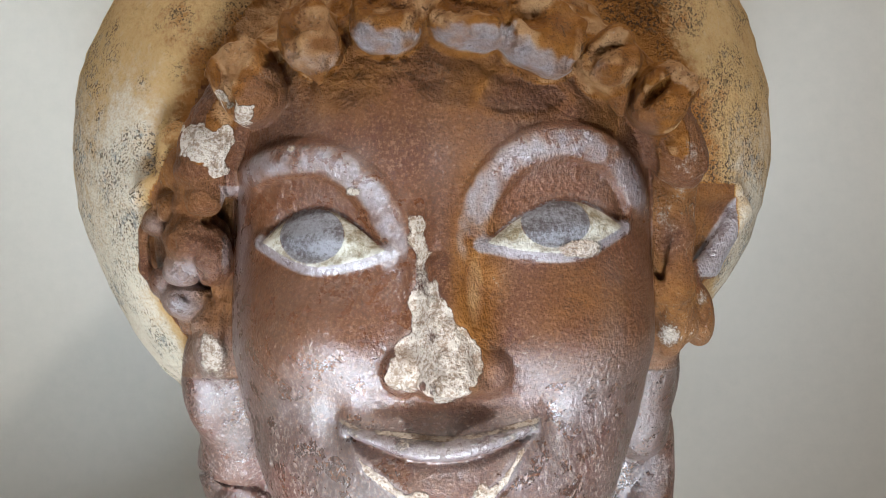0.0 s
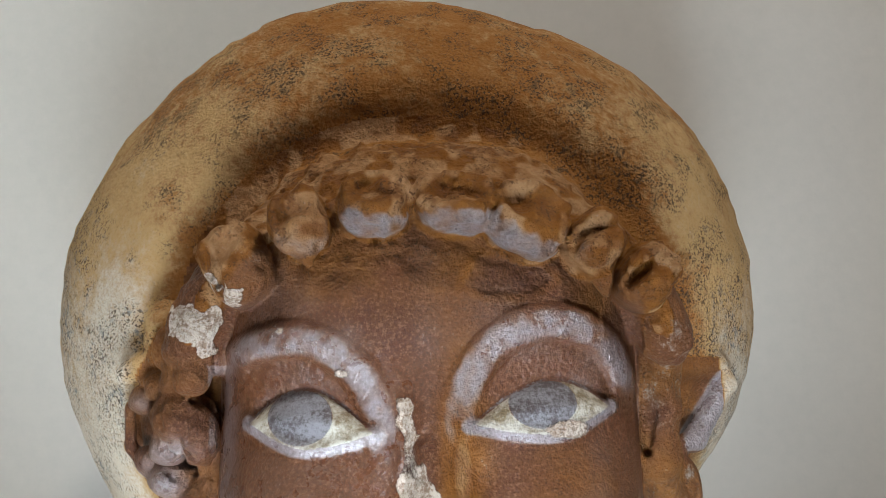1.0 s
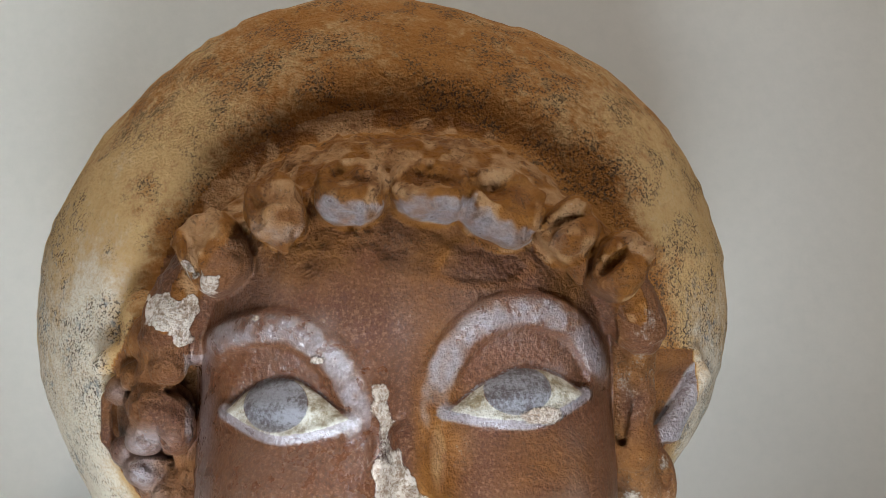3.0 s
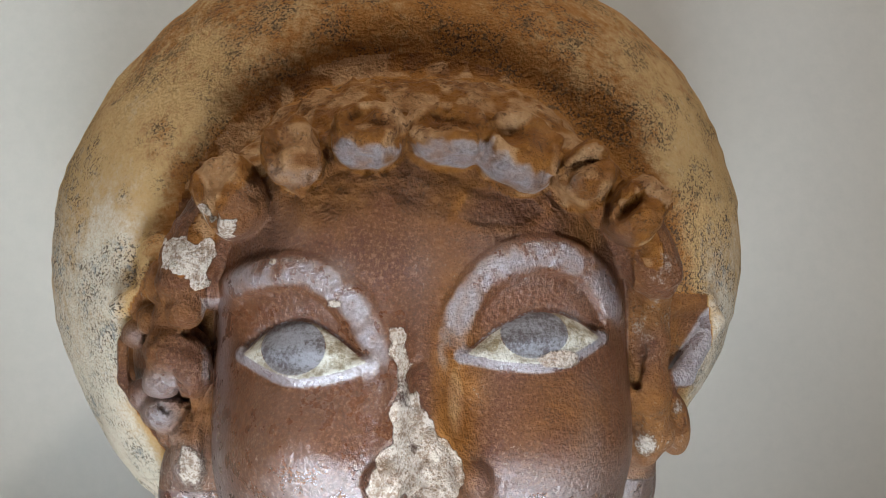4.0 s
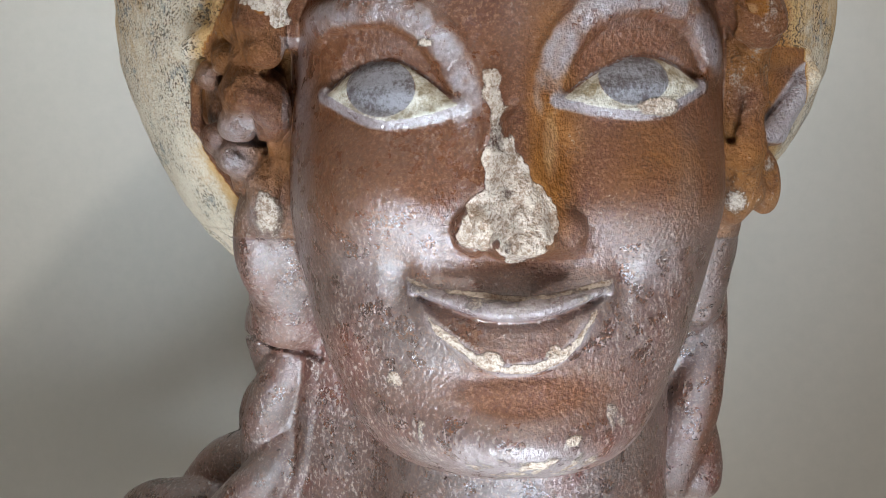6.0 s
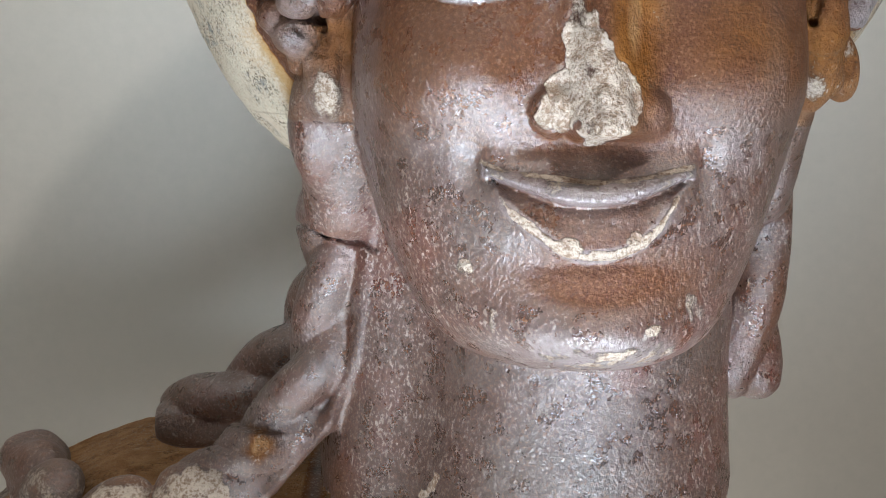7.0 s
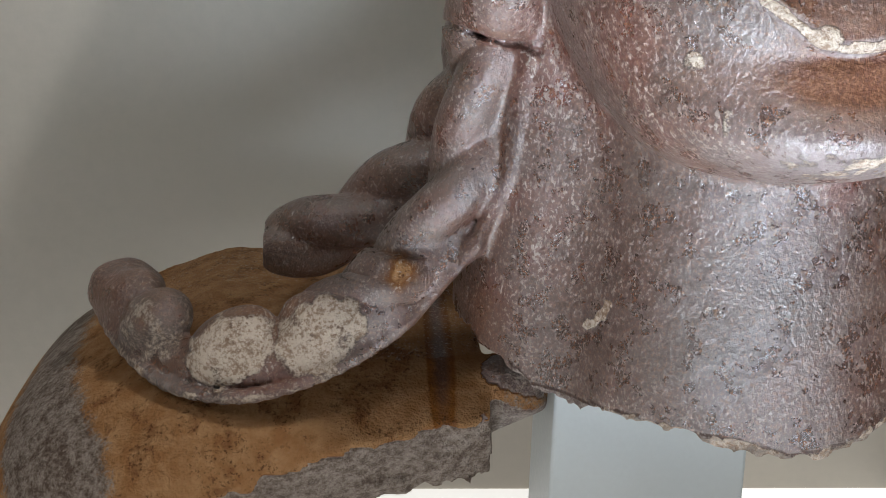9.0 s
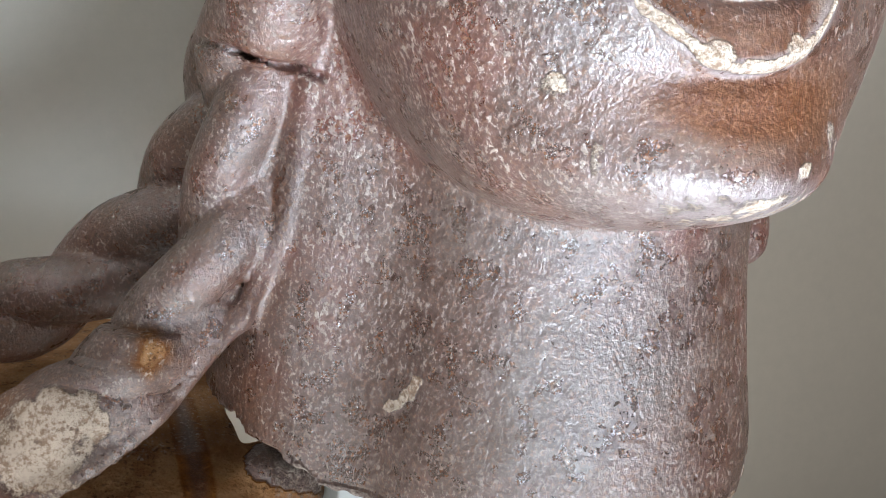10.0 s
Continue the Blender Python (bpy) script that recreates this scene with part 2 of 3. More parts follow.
class Clay:
    """A block of cells in which forms are joined and carved, then turned into one skin."""

    def __init__(self, lo, hi, step):
        self.lo, self.step = np.array(lo, float), step
        self.n = [int((h - l) / step) + 1 for l, h in zip(lo, hi)]
        self.axes = [(self.lo[i] + step * np.arange(self.n[i])).astype(np.float32) for i in range(3)]
        self.f = np.full(self.n, 30, np.float32)

    def part(self, lo, hi):
        a = [max(0, int((l - self.lo[i]) / self.step)) for i, l in enumerate(lo)]
        b = [min(self.n[i], int((h - self.lo[i]) / self.step) + 2) for i, h in enumerate(hi)]
        s = tuple(slice(p, max(p, q)) for p, q in zip(a, b))
        x, y, z = (self.axes[i][s[i]] for i in range(3))
        return s, x[:, None, None], y[None, :, None], z[None, None, :]

    def join(self, s, d, soft):
        a = self.f[s]
        h = np.maximum(soft - np.abs(a - d), 0) / max(soft, 1e-6)
        self.f[s] = np.minimum(a, d) - h * h * soft * 0.25

    def carve(self, s, d, soft):
        a, d = self.f[s], -d
        h = np.maximum(soft - np.abs(a - d), 0) / max(soft, 1e-6)
        self.f[s] = np.maximum(a, d) + h * h * soft * 0.25

    def ball(self, c, r, soft=4.0, turn=(0, 0, 0), carve=False, power=2.0):
        c, r = np.array(c, float), np.array(r, float) * np.ones(3)
        pad = max(r) + soft + 4
        s, x, y, z = self.part(c - pad, c + pad)
        m = np.array(Euler([radians(t) for t in turn]).to_matrix().transposed())
        p = [m[i, 0] * (x - c[0]) + m[i, 1] * (y - c[1]) + m[i, 2] * (z - c[2]) for i in range(3)]
        k = sum(np.abs(p[i] / r[i]) ** power for i in range(3)) ** (1 / power)
        (self.carve if carve else self.join)(s, ((k - 1) * min(r)).astype(np.float32), soft)

    def rod(self, a, b, ra, rb, soft=3.0, carve=False):
        a, b = np.array(a, float), np.array(b, float)
        pad = max(ra, rb) + soft + 4
        s, x, y, z = self.part(np.minimum(a, b) - pad, np.maximum(a, b) + pad)
        d = b - a
        t = np.clip(((x - a[0]) * d[0] + (y - a[1]) * d[1] + (z - a[2]) * d[2]) / (d @ d + 1e-9), 0, 1)
        q = np.sqrt((x - a[0] - t * d[0]) ** 2 + (y - a[1] - t * d[1]) ** 2 + (z - a[2] - t * d[2]) ** 2) - (ra + (rb - ra) * t)
        (self.carve if carve else self.join)(s, q.astype(np.float32), soft)

    def skin(self):
        """Surface nets: one vertex a mixed cell, one quad a crossed edge."""
        f = self.f
        f[0], f[-1], f[:, 0], f[:, -1], f[:, :, 0], f[:, :, -1] = (30,) * 6
        inside = f < 0
        n = np.array(f.shape)
        count = np.zeros(n - 1, np.int8)
        for i in (0, 1):
            for j in (0, 1):
                for k in (0, 1):
                    count += inside[i:n[0] - 1 + i, j:n[1] - 1 + j, k:n[2] - 1 + k]
        cells = np.argwhere((count > 0) & (count < 8))
        index = np.full(n - 1, -1, np.int32)
        index[tuple(cells.T)] = np.arange(len(cells))
        total, hits = np.zeros((len(cells), 3)), np.zeros(len(cells))
        corners = [(i, j, k) for i in (0, 1) for j in (0, 1) for k in (0, 1)]
        values = {c: f[cells[:, 0] + c[0], cells[:, 1] + c[1], cells[:, 2] + c[2]] for c in corners}
        for c in corners:
            for ax in range(3):
                if c[ax]:
                    continue
                e = list(c)
                e[ax] = 1
                va, vb = values[c], values[tuple(e)]
                cross = (va < 0) != (vb < 0)
                t = np.where(cross, va / np.where(cross, va - vb, 1), 0)
                p = np.tile(np.array(c, float), (len(cells), 1))
                p[:, ax] = t
                total += p * cross[:, None]
                hits += cross
        verts = self.lo + self.step * (cells + total / hits[:, None])
        quads = []
        for ax in range(3):
            u, v = (ax + 1) % 3, (ax + 2) % 3
            a = inside.take(np.arange(n[ax] - 1), ax)
            b = inside.take(np.arange(1, n[ax]), ax)
            e = np.argwhere(a != b)
            e = e[(e[:, u] > 0) & (e[:, v] > 0) & (e[:, u] < n[u] - 1) & (e[:, v] < n[v] - 1)]
            flip = ~a[tuple(e.T)]
            ring = []
            for du, dv in ((-1, -1), (0, -1), (0, 0), (-1, 0)):
                q = e.copy()
                q[:, u] += du
                q[:, v] += dv
                ring.append(index[tuple(q.T)])
            q = np.stack(ring, 1)
            q[flip] = q[flip][:, ::-1]
            quads.append(q)
        return verts, np.concatenate(quads)


RNG = np.random.RandomState(7)
LATTICE = RNG.rand(48, 48, 48).astype(np.float32)


def grit(x, y, z, size):
    """Smooth random relief between -1 and 1 with lumps of the given size."""
    x, y, z = np.broadcast_arrays(np.asarray(x) / size + 500.0, np.asarray(y) / size + 500.0, np.asarray(z) / size + 500.0)
    out = 0
    i0, j0, k0 = (np.floor(v).astype(np.int32) for v in (x, y, z))
    fx, fy, fz = (v - w for v, w in zip((x, y, z), (i0, j0, k0)))
    fx, fy, fz = (v * v * (3 - 2 * v) for v in (fx, fy, fz))
    for i in (0, 1):
        for j in (0, 1):
            for k in (0, 1):
                w = (fx if i else 1 - fx) * (fy if j else 1 - fy) * (fz if k else 1 - fz)
                out = out + w * LATTICE[(i0 + i) % 48, (j0 + j) % 48, (k0 + k) % 48]
    return out * 2 - 1


def ease(v, lo, hi):
    t = np.clip((v - lo) / (hi - lo), 0, 1)
    return t * t * (3 - 2 * t)


def bell(x, z, cx, cz, sx, sz):
    return np.exp(-((x - cx) / sx) ** 2 - ((z - cz) / sz) ** 2)


def along(x, z, pts):
    """Distance from a bent line in the face plane, and how far along it (0 to 1)."""
    best, where = np.full(np.broadcast(x, z).shape, 1e9), np.zeros(np.broadcast(x, z).shape)
    for i, (a, b) in enumerate(zip(pts, pts[1:])):
        dx, dz = b[0] - a[0], b[1] - a[1]
        t = np.clip(((x - a[0]) * dx + (z - a[1]) * dz) / (dx * dx + dz * dz), 0, 1)
        d = np.hypot(x - a[0] - t * dx, z - a[1] - t * dz)
        where = np.where(d < best, (i + t) / (len(pts) - 1), where)
        best = np.minimum(best, d)
    return best, where


def bend(pts, n=6):
    """A smooth line through the points (Catmull-Rom)."""
    p = [np.array(q, float) for q in pts]
    p = [2 * p[0] - p[1]] + p + [2 * p[-1] - p[-2]]
    out = []
    for a, b, c, d in zip(p, p[1:], p[2:], p[3:]):
        for i in range(n):
            t = i / n
            out.append(0.5 * (2 * b + (c - a) * t + (2 * a - 5 * b + 4 * c - d) * t * t + (3 * b - a - 3 * c + d) * t ** 3))
    return out + [p[-2]]


BROW_L = bend([(-72, 18), (-64, 25), (-50, 28.5), (-36, 26.5), (-24, 17), (-17, 4), (-15, -12), (-15, -28)], 4)
BROW_R = bend([(10, -18), (9, -5), (11, 9), (18, 22), (30, 31), (46, 33), (60, 27), (68, 16), (71, 3)], 4)
LID_L = bend([(-63, 0), (-54, 8), (-42, 12), (-33, 9), (-18, -3)], 4), bend([(-63, 0), (-46, -8), (-31, -7), (-18, -3)], 4)
LID_R = bend([(13, -1), (27, 9), (42, 14), (55, 10), (63, 4)], 4), bend([(13, -1), (30, -4), (46, -4), (63, 4)], 4)
LIP_TOP = bend([(-35, -59), (-26, -61.5), (-14, -62.5), (-2, -63.5), (9, -63), (20, -61.5), (32, -59)], 4)
LIP_GAP = bend([(-32, -64), (-21, -67.5), (-9, -70.5), (3, -70.5), (14, -68.5), (29, -63.5)], 4)
LIP_LOW = bend([(-32, -64), (-27, -72), (-21, -77), (-13, -82.5), (-6, -86), (2, -86), (10, -84), (18, -79), (29, -63.5)], 4)
PATCH = [(-92, 41), (-84, 42), (-73, 40), (-74, 33), (-76, 26), (-80, 22), (-84, 28), (-90, 29), (-93, 34)]
PATCH_TOP = [(-76, 51), (-71, 50), (-67, 47), (-62, 46), (-63, 42), (-68, 40), (-72, 44)]
FLAKE = [(12, 46), (17, 56), (36, 55), (43, 48), (34, 43), (20, 43)]
SCAR = [(-11, 9), (-6, 9), (-7, 2), (-4, -1), (2, 1), (1, -4), (-5, -7), (-2, -13), (5, -24), (11, -33), (13, -42), (8, -46), (7, -53), (-1, -54), (-5, -51), (-7, -46), (-10, -49), (-18, -49), (-19, -42), (-15, -34), (-11, -28), (-11, -20), (-10, -12), (-11, -3), (-12, 5)]


def height_of(line, x):
    xs, zs = [p[0] for p in line], [p[1] for p in line]
    return np.interp(x, xs, zs)


def almond(x, z, lids):
    """How far inside an eye opening, in mm (negative outside)."""
    up, low = height_of(lids[0], x), height_of(lids[1], x)
    x0, x1 = lids[0][0][0], lids[0][-1][0]
    return np.minimum(np.minimum(up - z, z - low), np.minimum(x - x0, x1 - x) * 0.7)


def inside_of(x, z, poly):
    """How far inside a closed outline, in mm (negative outside)."""
    d, _ = along(x, z, poly + [poly[0]])
    odd = np.zeros(d.shape, bool)
    for a, b in zip(poly, poly[1:] + poly[:1]):
        hit = ((a[1] > z) != (b[1] > z)) & (x < (b[0] - a[0]) * (z - a[1]) / (b[1] - a[1] + 1e-9) + a[0])
        odd ^= hit
    return np.where(odd, d, -d)


def lips(x, z):
    """Depth inside the upper and the lower lip, in mm."""
    upper = np.minimum(height_of(LIP_TOP, x) - z, z - height_of(LIP_GAP, x))
    low = [(p[0], p[1]) for p in LIP_LOW]
    lower = np.minimum(height_of(LIP_GAP, x) - z, z - height_of(low, x))
    edge = np.minimum(x + 35, 32 - x)
    return np.minimum(upper, edge), np.minimum(lower, edge)


def face_relief(x, z):
    """The features of the face, in mm out of the egg of the head."""
    h = 13 * bell(x, z, -1, -71, 30, np.where(z < -71, 28, 13)) + 17 * bell(x, z, 1, -114, 36, 14) + 3.0 * bell(x, z, 0, -95, 30, 14)
    h = h + 10 * bell(x, z, -44, -31, 26, 18) + 10 * bell(x, z, 46, -30, 26, 18)
    h = h - 0.35 * ease(inside_of(x, z, FLAKE), -0.6, 0.8)
    # sockets under the brows
    h = h - 5 * bell(x, z, -42, 6, 24, 15) - 5 * bell(x, z, 39, 10, 24, 15)
    for line in (BROW_L, BROW_R):
        d, t = along(x, z, line)
        width = 7.0 - 1.6 * np.abs(t - 0.5)
        h = h + 3.3 * np.sqrt(np.clip(1 - (d / width) ** 2, 0, 1)) * (ease(t, 0, 0.12) * ease(1 - t, 0, 0.4) if line is BROW_L else ease(t, 0, 0.35) * ease(1 - t, 0, 0.12))
    for lids in (LID_L, LID_R):
        a = almond(x, z, lids)
        h = h + 4.5 * ease(a, -1.0, 10.0) + 1.2 * ease(a, -0.5, 0.8)
        d, _ = along(x, z, lids[0])
        h = h - 1.4 * np.exp(-(d / 1.3) ** 2)
        d, _ = along(x, z, lids[1])
        h = h + 2.2 * np.exp(-((d - 0.4) / 2.2) ** 2)
    # nose
    t = np.clip((12 - z) / 62.0, 0, 1)
    axis = -2 + 5 * t
    half = 8.0 + 4.5 * t
    tall = 6 + 19 * t ** 1.2
    ridge = tall * np.exp(-np.abs((x - axis) / half) ** 2.1) * ease(z, -53, -48) * ease(24 - z, -2, 22)
    wings = 10 * np.sqrt(np.clip(1 - ((x + 12) / 9) ** 2 - ((z + 43) / 8.5) ** 2, 0, 1)) + 10 * np.sqrt(np.clip(1 - ((x - 15) / 8) ** 2 - ((z + 43) / 8) ** 2, 0, 1))
    h = h + np.maximum(ridge, wings)
    h = h - 6 * bell(x, z, -9, -49.5, 3.2, 2.2) - 6 * bell(x, z, 9, -49.5, 3.6, 2.2)
    h = h - 3.6 * bell(x, z, 0, -55, 24, 5.5) - 1.5 * bell(x, z, 0, -96, 28, 10)
    cut = inside_of(x, z, SCAR) + 1.3 * grit(x, 0, z, 4)
    h = h + ease(cut, 0, 2.0) * (-2.4 + 1.1 * grit(x, 0, z, 4) + 1.5 * grit(x, 9, z, 2.4)) * ease(-z, -10, 16)
    # mouth
    upper, lower = lips(x, z)
    h = h + 3.6 * ease(upper, -0.8, 2.2) + 1.8 * ease(lower, -1.0, 4)
    gap, low = height_of(LIP_GAP, x), height_of(LIP_LOW, x)
    t = np.clip((gap - z) / np.maximum(gap - low, 1), 0, 1)
    h = h + ease(lower, -0.5, 1.5) * (5.0 * t ** 1.6 - 5.0)
    d, _ = along(x, z, LIP_GAP)
    h = h - 2.6 * np.exp(-(d / 1.3) ** 2)
    d, _ = along(x, z, LIP_LOW)
    h = h + 1.5 * np.exp(-(d / 1.8) ** 2) * ease(-z, 62, 74) - 2.0 * bell(x, z, -2, -88.5, 17, 3)
    h = h - 3 * bell(x, z, -37, -60, 4.5, 9) - 3 * bell(x, z, 35, -60, 4.5, 9)
    return h


def rope(clay, pts, radius, pitch, seed=0, strand=0.80, end=0.8, soft=2.0):
    """A twisted lock of hair: two strands wound round a bent line."""
    line = bend(pts, 8)
    run = 0.0
    last = None
    for i in range(len(line)):
        if i:
            run += np.linalg.norm(line[i] - line[i - 1])
        d = line[min(i + 1, len(line) - 1)] - line[max(i - 1, 0)]
        d = d / np.linalg.norm(d)
        u = np.cross(d, (0.2, 1, 0.1))
        u /= np.linalg.norm(u)
        v = np.cross(d, u)
        swell = 1 - (1 - end) * i / len(line)
        now = []
        for k in (0, 1):
            a = 2 * math.pi * run / pitch + math.pi * k + seed
            now.append(line[i] + (u * math.cos(a) + v * math.sin(a)) * radius * 0.42 * swell)
        if last is not None:
            for p, q in zip(last, now):
                clay.rod(p, q, radius * strand * swell, radius * strand * swell, soft)
        last = now


RIDGE = ((-72, 80, -88), (-74, 79, -120), (-78, 81, -148), (-88, 84, -174), (-111, 82, -201))
# curls over the forehead: middle, half sizes, lean, tip of a whole lock
CURLS = ((-66, 55, 12, 15, -30, None), (-44, 69, 9.5, 12, -18, (-40, 54)), (-17.5, 74.5, 12, 11.5, 4, None), (9.5, 74.5, 14, 11, 0, None), (34, 68, 14, 12.5, 26, None), (58, 61, 10, 12, 38, (61, 43)), (76, 48, 10, 12, 30, None))


def neck_edge(x):
    """Height of the broken lower edge of the neck."""
    return np.interp(x, (-85, -80, -71, -67, -53, -37, -7, 10, 27, 49, 54, 56, 64, 66, 69, 73), (-208, -213, -218, -222, -222, -219, -220, -224, -222, -217, -212, -207, -205, -196, -185, -172))


def head_form():
    c = Clay((-168, -52, -236), (150, 236, 186), 1.15)
    s, x, y, z = c.part((-200, -60, -240), (200, 300, 200))
    # hat: a swollen cap with a worn rim
    hx, hy, hz = x + 9, y - 122, z - 39
    ang = np.arctan2(hz, hx)
    rim = 1 + 0.012 * np.sin(3 * ang + 1)  + 0.014 * ease(2.04 - ang, 0, 0.03) * ease(ang, 1.1, 1.7) * ease(np.hypot(hx / 149, hz / 138), 0.9, 0.97) + 0.024 * np.exp(-((ang - 0.72) / 0.34) ** 2) - 0.026 * np.exp(-((ang - 2.48) / 0.34) ** 2) + 0.010 * np.exp(-((np.abs(ang) - 3.1) / 0.35) ** 2)
    worn = ease(np.hypot(hx / 149, hz / 138), 0.88, 0.97)
    rim = rim + worn * (0.005 * grit(30 * ang, 0, 2, 4.0) + 0.004 * grit(30 * ang, 4, 2, 1.1))
    rz = np.where(hz > 0, 138, np.where(hx < 0, 141, 128))
    k = np.sqrt((hx / (149 * rim)) ** 2 + (hz / (rz * rim)) ** 2 + (hy / 98) ** 2)
    c.join(s, ((k - 1) * 100).astype(np.float32), 0)
    # hollow gutter between the hat and the hair
    ring = np.hypot(x - 0, (z - 4) * 0.98)
    q = np.hypot(ring - 104, (y - 30) * 0.8) - 19.5
    c.carve(s, np.where(z > -20, q, q + (-20 - z) * 0.6).astype(np.float32), 10)
    # skull under the hair
    k = np.sqrt((x / 88) ** 2 + ((y - 92) / 88) ** 2 + ((z - 4) / 96) ** 2)
    c.join(s, ((k - 1) * 86).astype(np.float32), 4)
    # neck, leaning forward to the base
    lean = 9 * ease(-z, 130, 225)
    wide = 1 + 0.05 * ease(-z, 150, 225)
    d = (np.hypot((x - 8) / (61 * wide), (y - 86 + lean) / (63 * wide)) - 1) * 61
    d2 = np.hypot(x + 43, y - 112) - 48 * wide
    h = np.maximum(14 - np.abs(d - d2), 0) / 14
    d = np.minimum(d, d2) - h * h * 3.5
    jag = x + 2.5 * grit(0, y, z, 6)
    floor_z = neck_edge(jag)
    floor_z = floor_z + 2.0 * grit(x, y, 0, 7) + 1.6 * grit(x, y, 3, 2.6) + 0.15 * np.maximum(y - 86, 0)
    d = np.maximum(d, floor_z - z)
    d = np.maximum(d, z + 60)
    c.join(s, d.astype(np.float32), 4)
    # face: egg with the features laid on
    taper = 1 - np.where(x > 0, 0.0026, 0.0021) * np.maximum(-z - 40, 0)
    fy = y - 70 + 0.10 * np.maximum(-z - 30, 0) + 0.05 * np.maximum(-z - 70, 0)
    low = np.abs((z + 14) / 119)
    k = (np.abs(x / (79 * taper)) ** 3 + np.abs(fy / 86) ** 3 + np.where(z < -14, low ** 4, low ** 3)) ** (1 / 3)
    relief = face_relief(c.axes[0][:, None], c.axes[2][None, :])[:, None, :]
    d = (k - 1) * 84 - relief * ease(45 - y, 0, 30)
    c.join(s, d.astype(np.float32), 5)
    # roll of hair and the row of curls over the forehead
    n = 26
    for i in range(n):
        a0, a1 = (math.pi * (0.10 + 0.80 * (i + j) / n) for j in (0, 1))
        p, q = ((90 * math.cos(a), 20, 2 + 81 * math.sin(a)) for a in (a0, a1))
        c.rod(p, q, 10, 10, 4)
    for cx, cz, rx, rz, lean, tip in CURLS:
        back = -5 if abs(cx) < 50 else 4
        broken_off = tip is None and abs(cx) < 50
        c.ball((cx, back, cz), (rx, 19, rz), 0.6, (0, lean, 0), power=2.8)
        a = radians(lean)
        up, side = np.array((math.sin(a), 0, math.cos(a))), np.array((math.cos(a), 0, -math.sin(a)))
        mid = np.array((cx, back, cz), float)
        if broken_off:
            # the front of the curl is lost above a smooth lower lip
            c.ball(mid + up * rz * 0.95 + (0, -21, 0), (rx * 1.3, 11, rz * 0.98), 0.8, (0, lean, 0), carve=True, power=3)
            c.ball(mid + up * 4 + side * 3 + (0, -9, 0), (5.5, 4.5, 4), 1.5)
            c.ball(mid + up * 5 - side * 5 + (0, -13, 0), (4, 4, 3), 1.0, carve=True)
            for k in range(5):
                p, q = ((mid + side * rx * (0.34 * j - 0.85) + up * (rz * 0.12 * math.sin(1.7 * j + cx) - 0.5) + (0, -13.5 - 1.5 * math.cos(0.9 * (j - 2.5)), 0)) for j in (k, k + 1))
                c.rod(p, q, 1.5, 1.5, 1.0)
        else:
            c.ball(mid + up * rz * 0.5 + side * 2 + (0, -19, 0), (rx * 0.6, 5, rz * 0.45), 1.5, (0, lean, 0), carve=True)
            c.ball(mid - side * rx * 0.55 + (0, -16, -2), (2.5, 5, rz * 0.7), 1.0, (0, lean + 20, 0), carve=True)
        if tip:
            c.rod((cx, back - 8, cz - 4), (tip[0], back - 9, tip[1]), 7.5, 1.8, 2)
    # hair and ear beside the left cheek
    for p, r in (((-96, 58, 2), (15, 14, 32)), ((-91, 33, 1), (10.5, 16, 12)), ((-83, 27, -5), (7, 12, 11)), ((-96, 34, -9), (7, 10, 7)), ((-107, 46, 20), (8, 9, 6)), ((-107, 44, 7), (6, 8, 6)), ((-98, 44, -22), (8, 10, 7)), ((-86, 46, -36), (9, 11, 17)), ((-92, 60, -54), (10, 14, 22)), ((-80, 26, 26), (9, 12, 12)), ((-85, 20, 17), (7, 9, 8)), ((-100, 36, 13), (6, 8, 6)), ((-106, 46, -15), (5, 6, 6)), ((-94, 30, 26), (8, 8, 9))):
        c.ball(p, r, 0.6)
    for p, q, r0, r1 in (((-82, 20, 36), (-92, 32, 10), 11, 8), ((-98, 42, 36), (-102, 42, 16), 9, 6), ((-107, 46, 19), (-116, 49, 15), 4.5, 1.8), ((-98, 48, -26), (-98, 52, -33), 4, 2.6), ((-84, 32, 4), (-80, 40, -22), 6, 5)):
        c.rod(p, q, r0, r1, 0.8)
    c.rod((-98, 22, 11), (-95, 16, -4), 1.6, 1.2, 1.5, carve=True)
    for p, q, r in (((-108, 44, 3), (-108, 46, -8), 3.2), ((-99, 34, 12), (-92, 30, 20), 2.0), ((-103, 40, 8), (-98, 34, -12), 1.6), ((-96, 36, -20), (-88, 34, -20), 1.6), ((-86, 20, 18), (-86, 24, 0), 1.8), ((-92, 44, -30), (-88, 40, -44), 1.8)):
        c.rod(p, q, r, r * 0.8, 1.2, carve=True)
    for p, q, r in (((-113, 46, 5), (-113, 48, -10), 2.2), ((-113, 48, -10), (-104, 46, -22), 2.4), ((-114, 44, 17), (-106, 42, 23), 4.0)):
        c.rod(p, q, r, r, 1.2)
    # right: hair strip, leaf-shaped ear, drop at the lobe
    c.rod((86, 32, 36), (84, 36, -18), 9, 8, 4)
    c.rod((85, 38, -18), (90, 46, -34), 9, 7, 4)
    for p, q, r0, r1 in (((97, 60, 16), (115, 68, 17), 4, 4), ((115, 68, 16), (119, 70, 9), 4, 4), ((118, 68, 9), (103, 60, -12), 4.5, 4.5), ((103, 60, -12), (96, 54, -14), 4.5, 4)):
        c.rod(p, q, r0, r1, 2)
    c.ball((106, 76, 4), (12, 10, 14), 3)
    c.rod((101, 50, 10), (112, 60, 12), 5.5, 5, 1.5, carve=True)
    c.rod((101, 50, 9), (100, 52, -4), 5.5, 4, 1.5, carve=True)
    c.ball((97, 54, -29), (7.5, 9, 14), 1.5, (0, -12, 0))
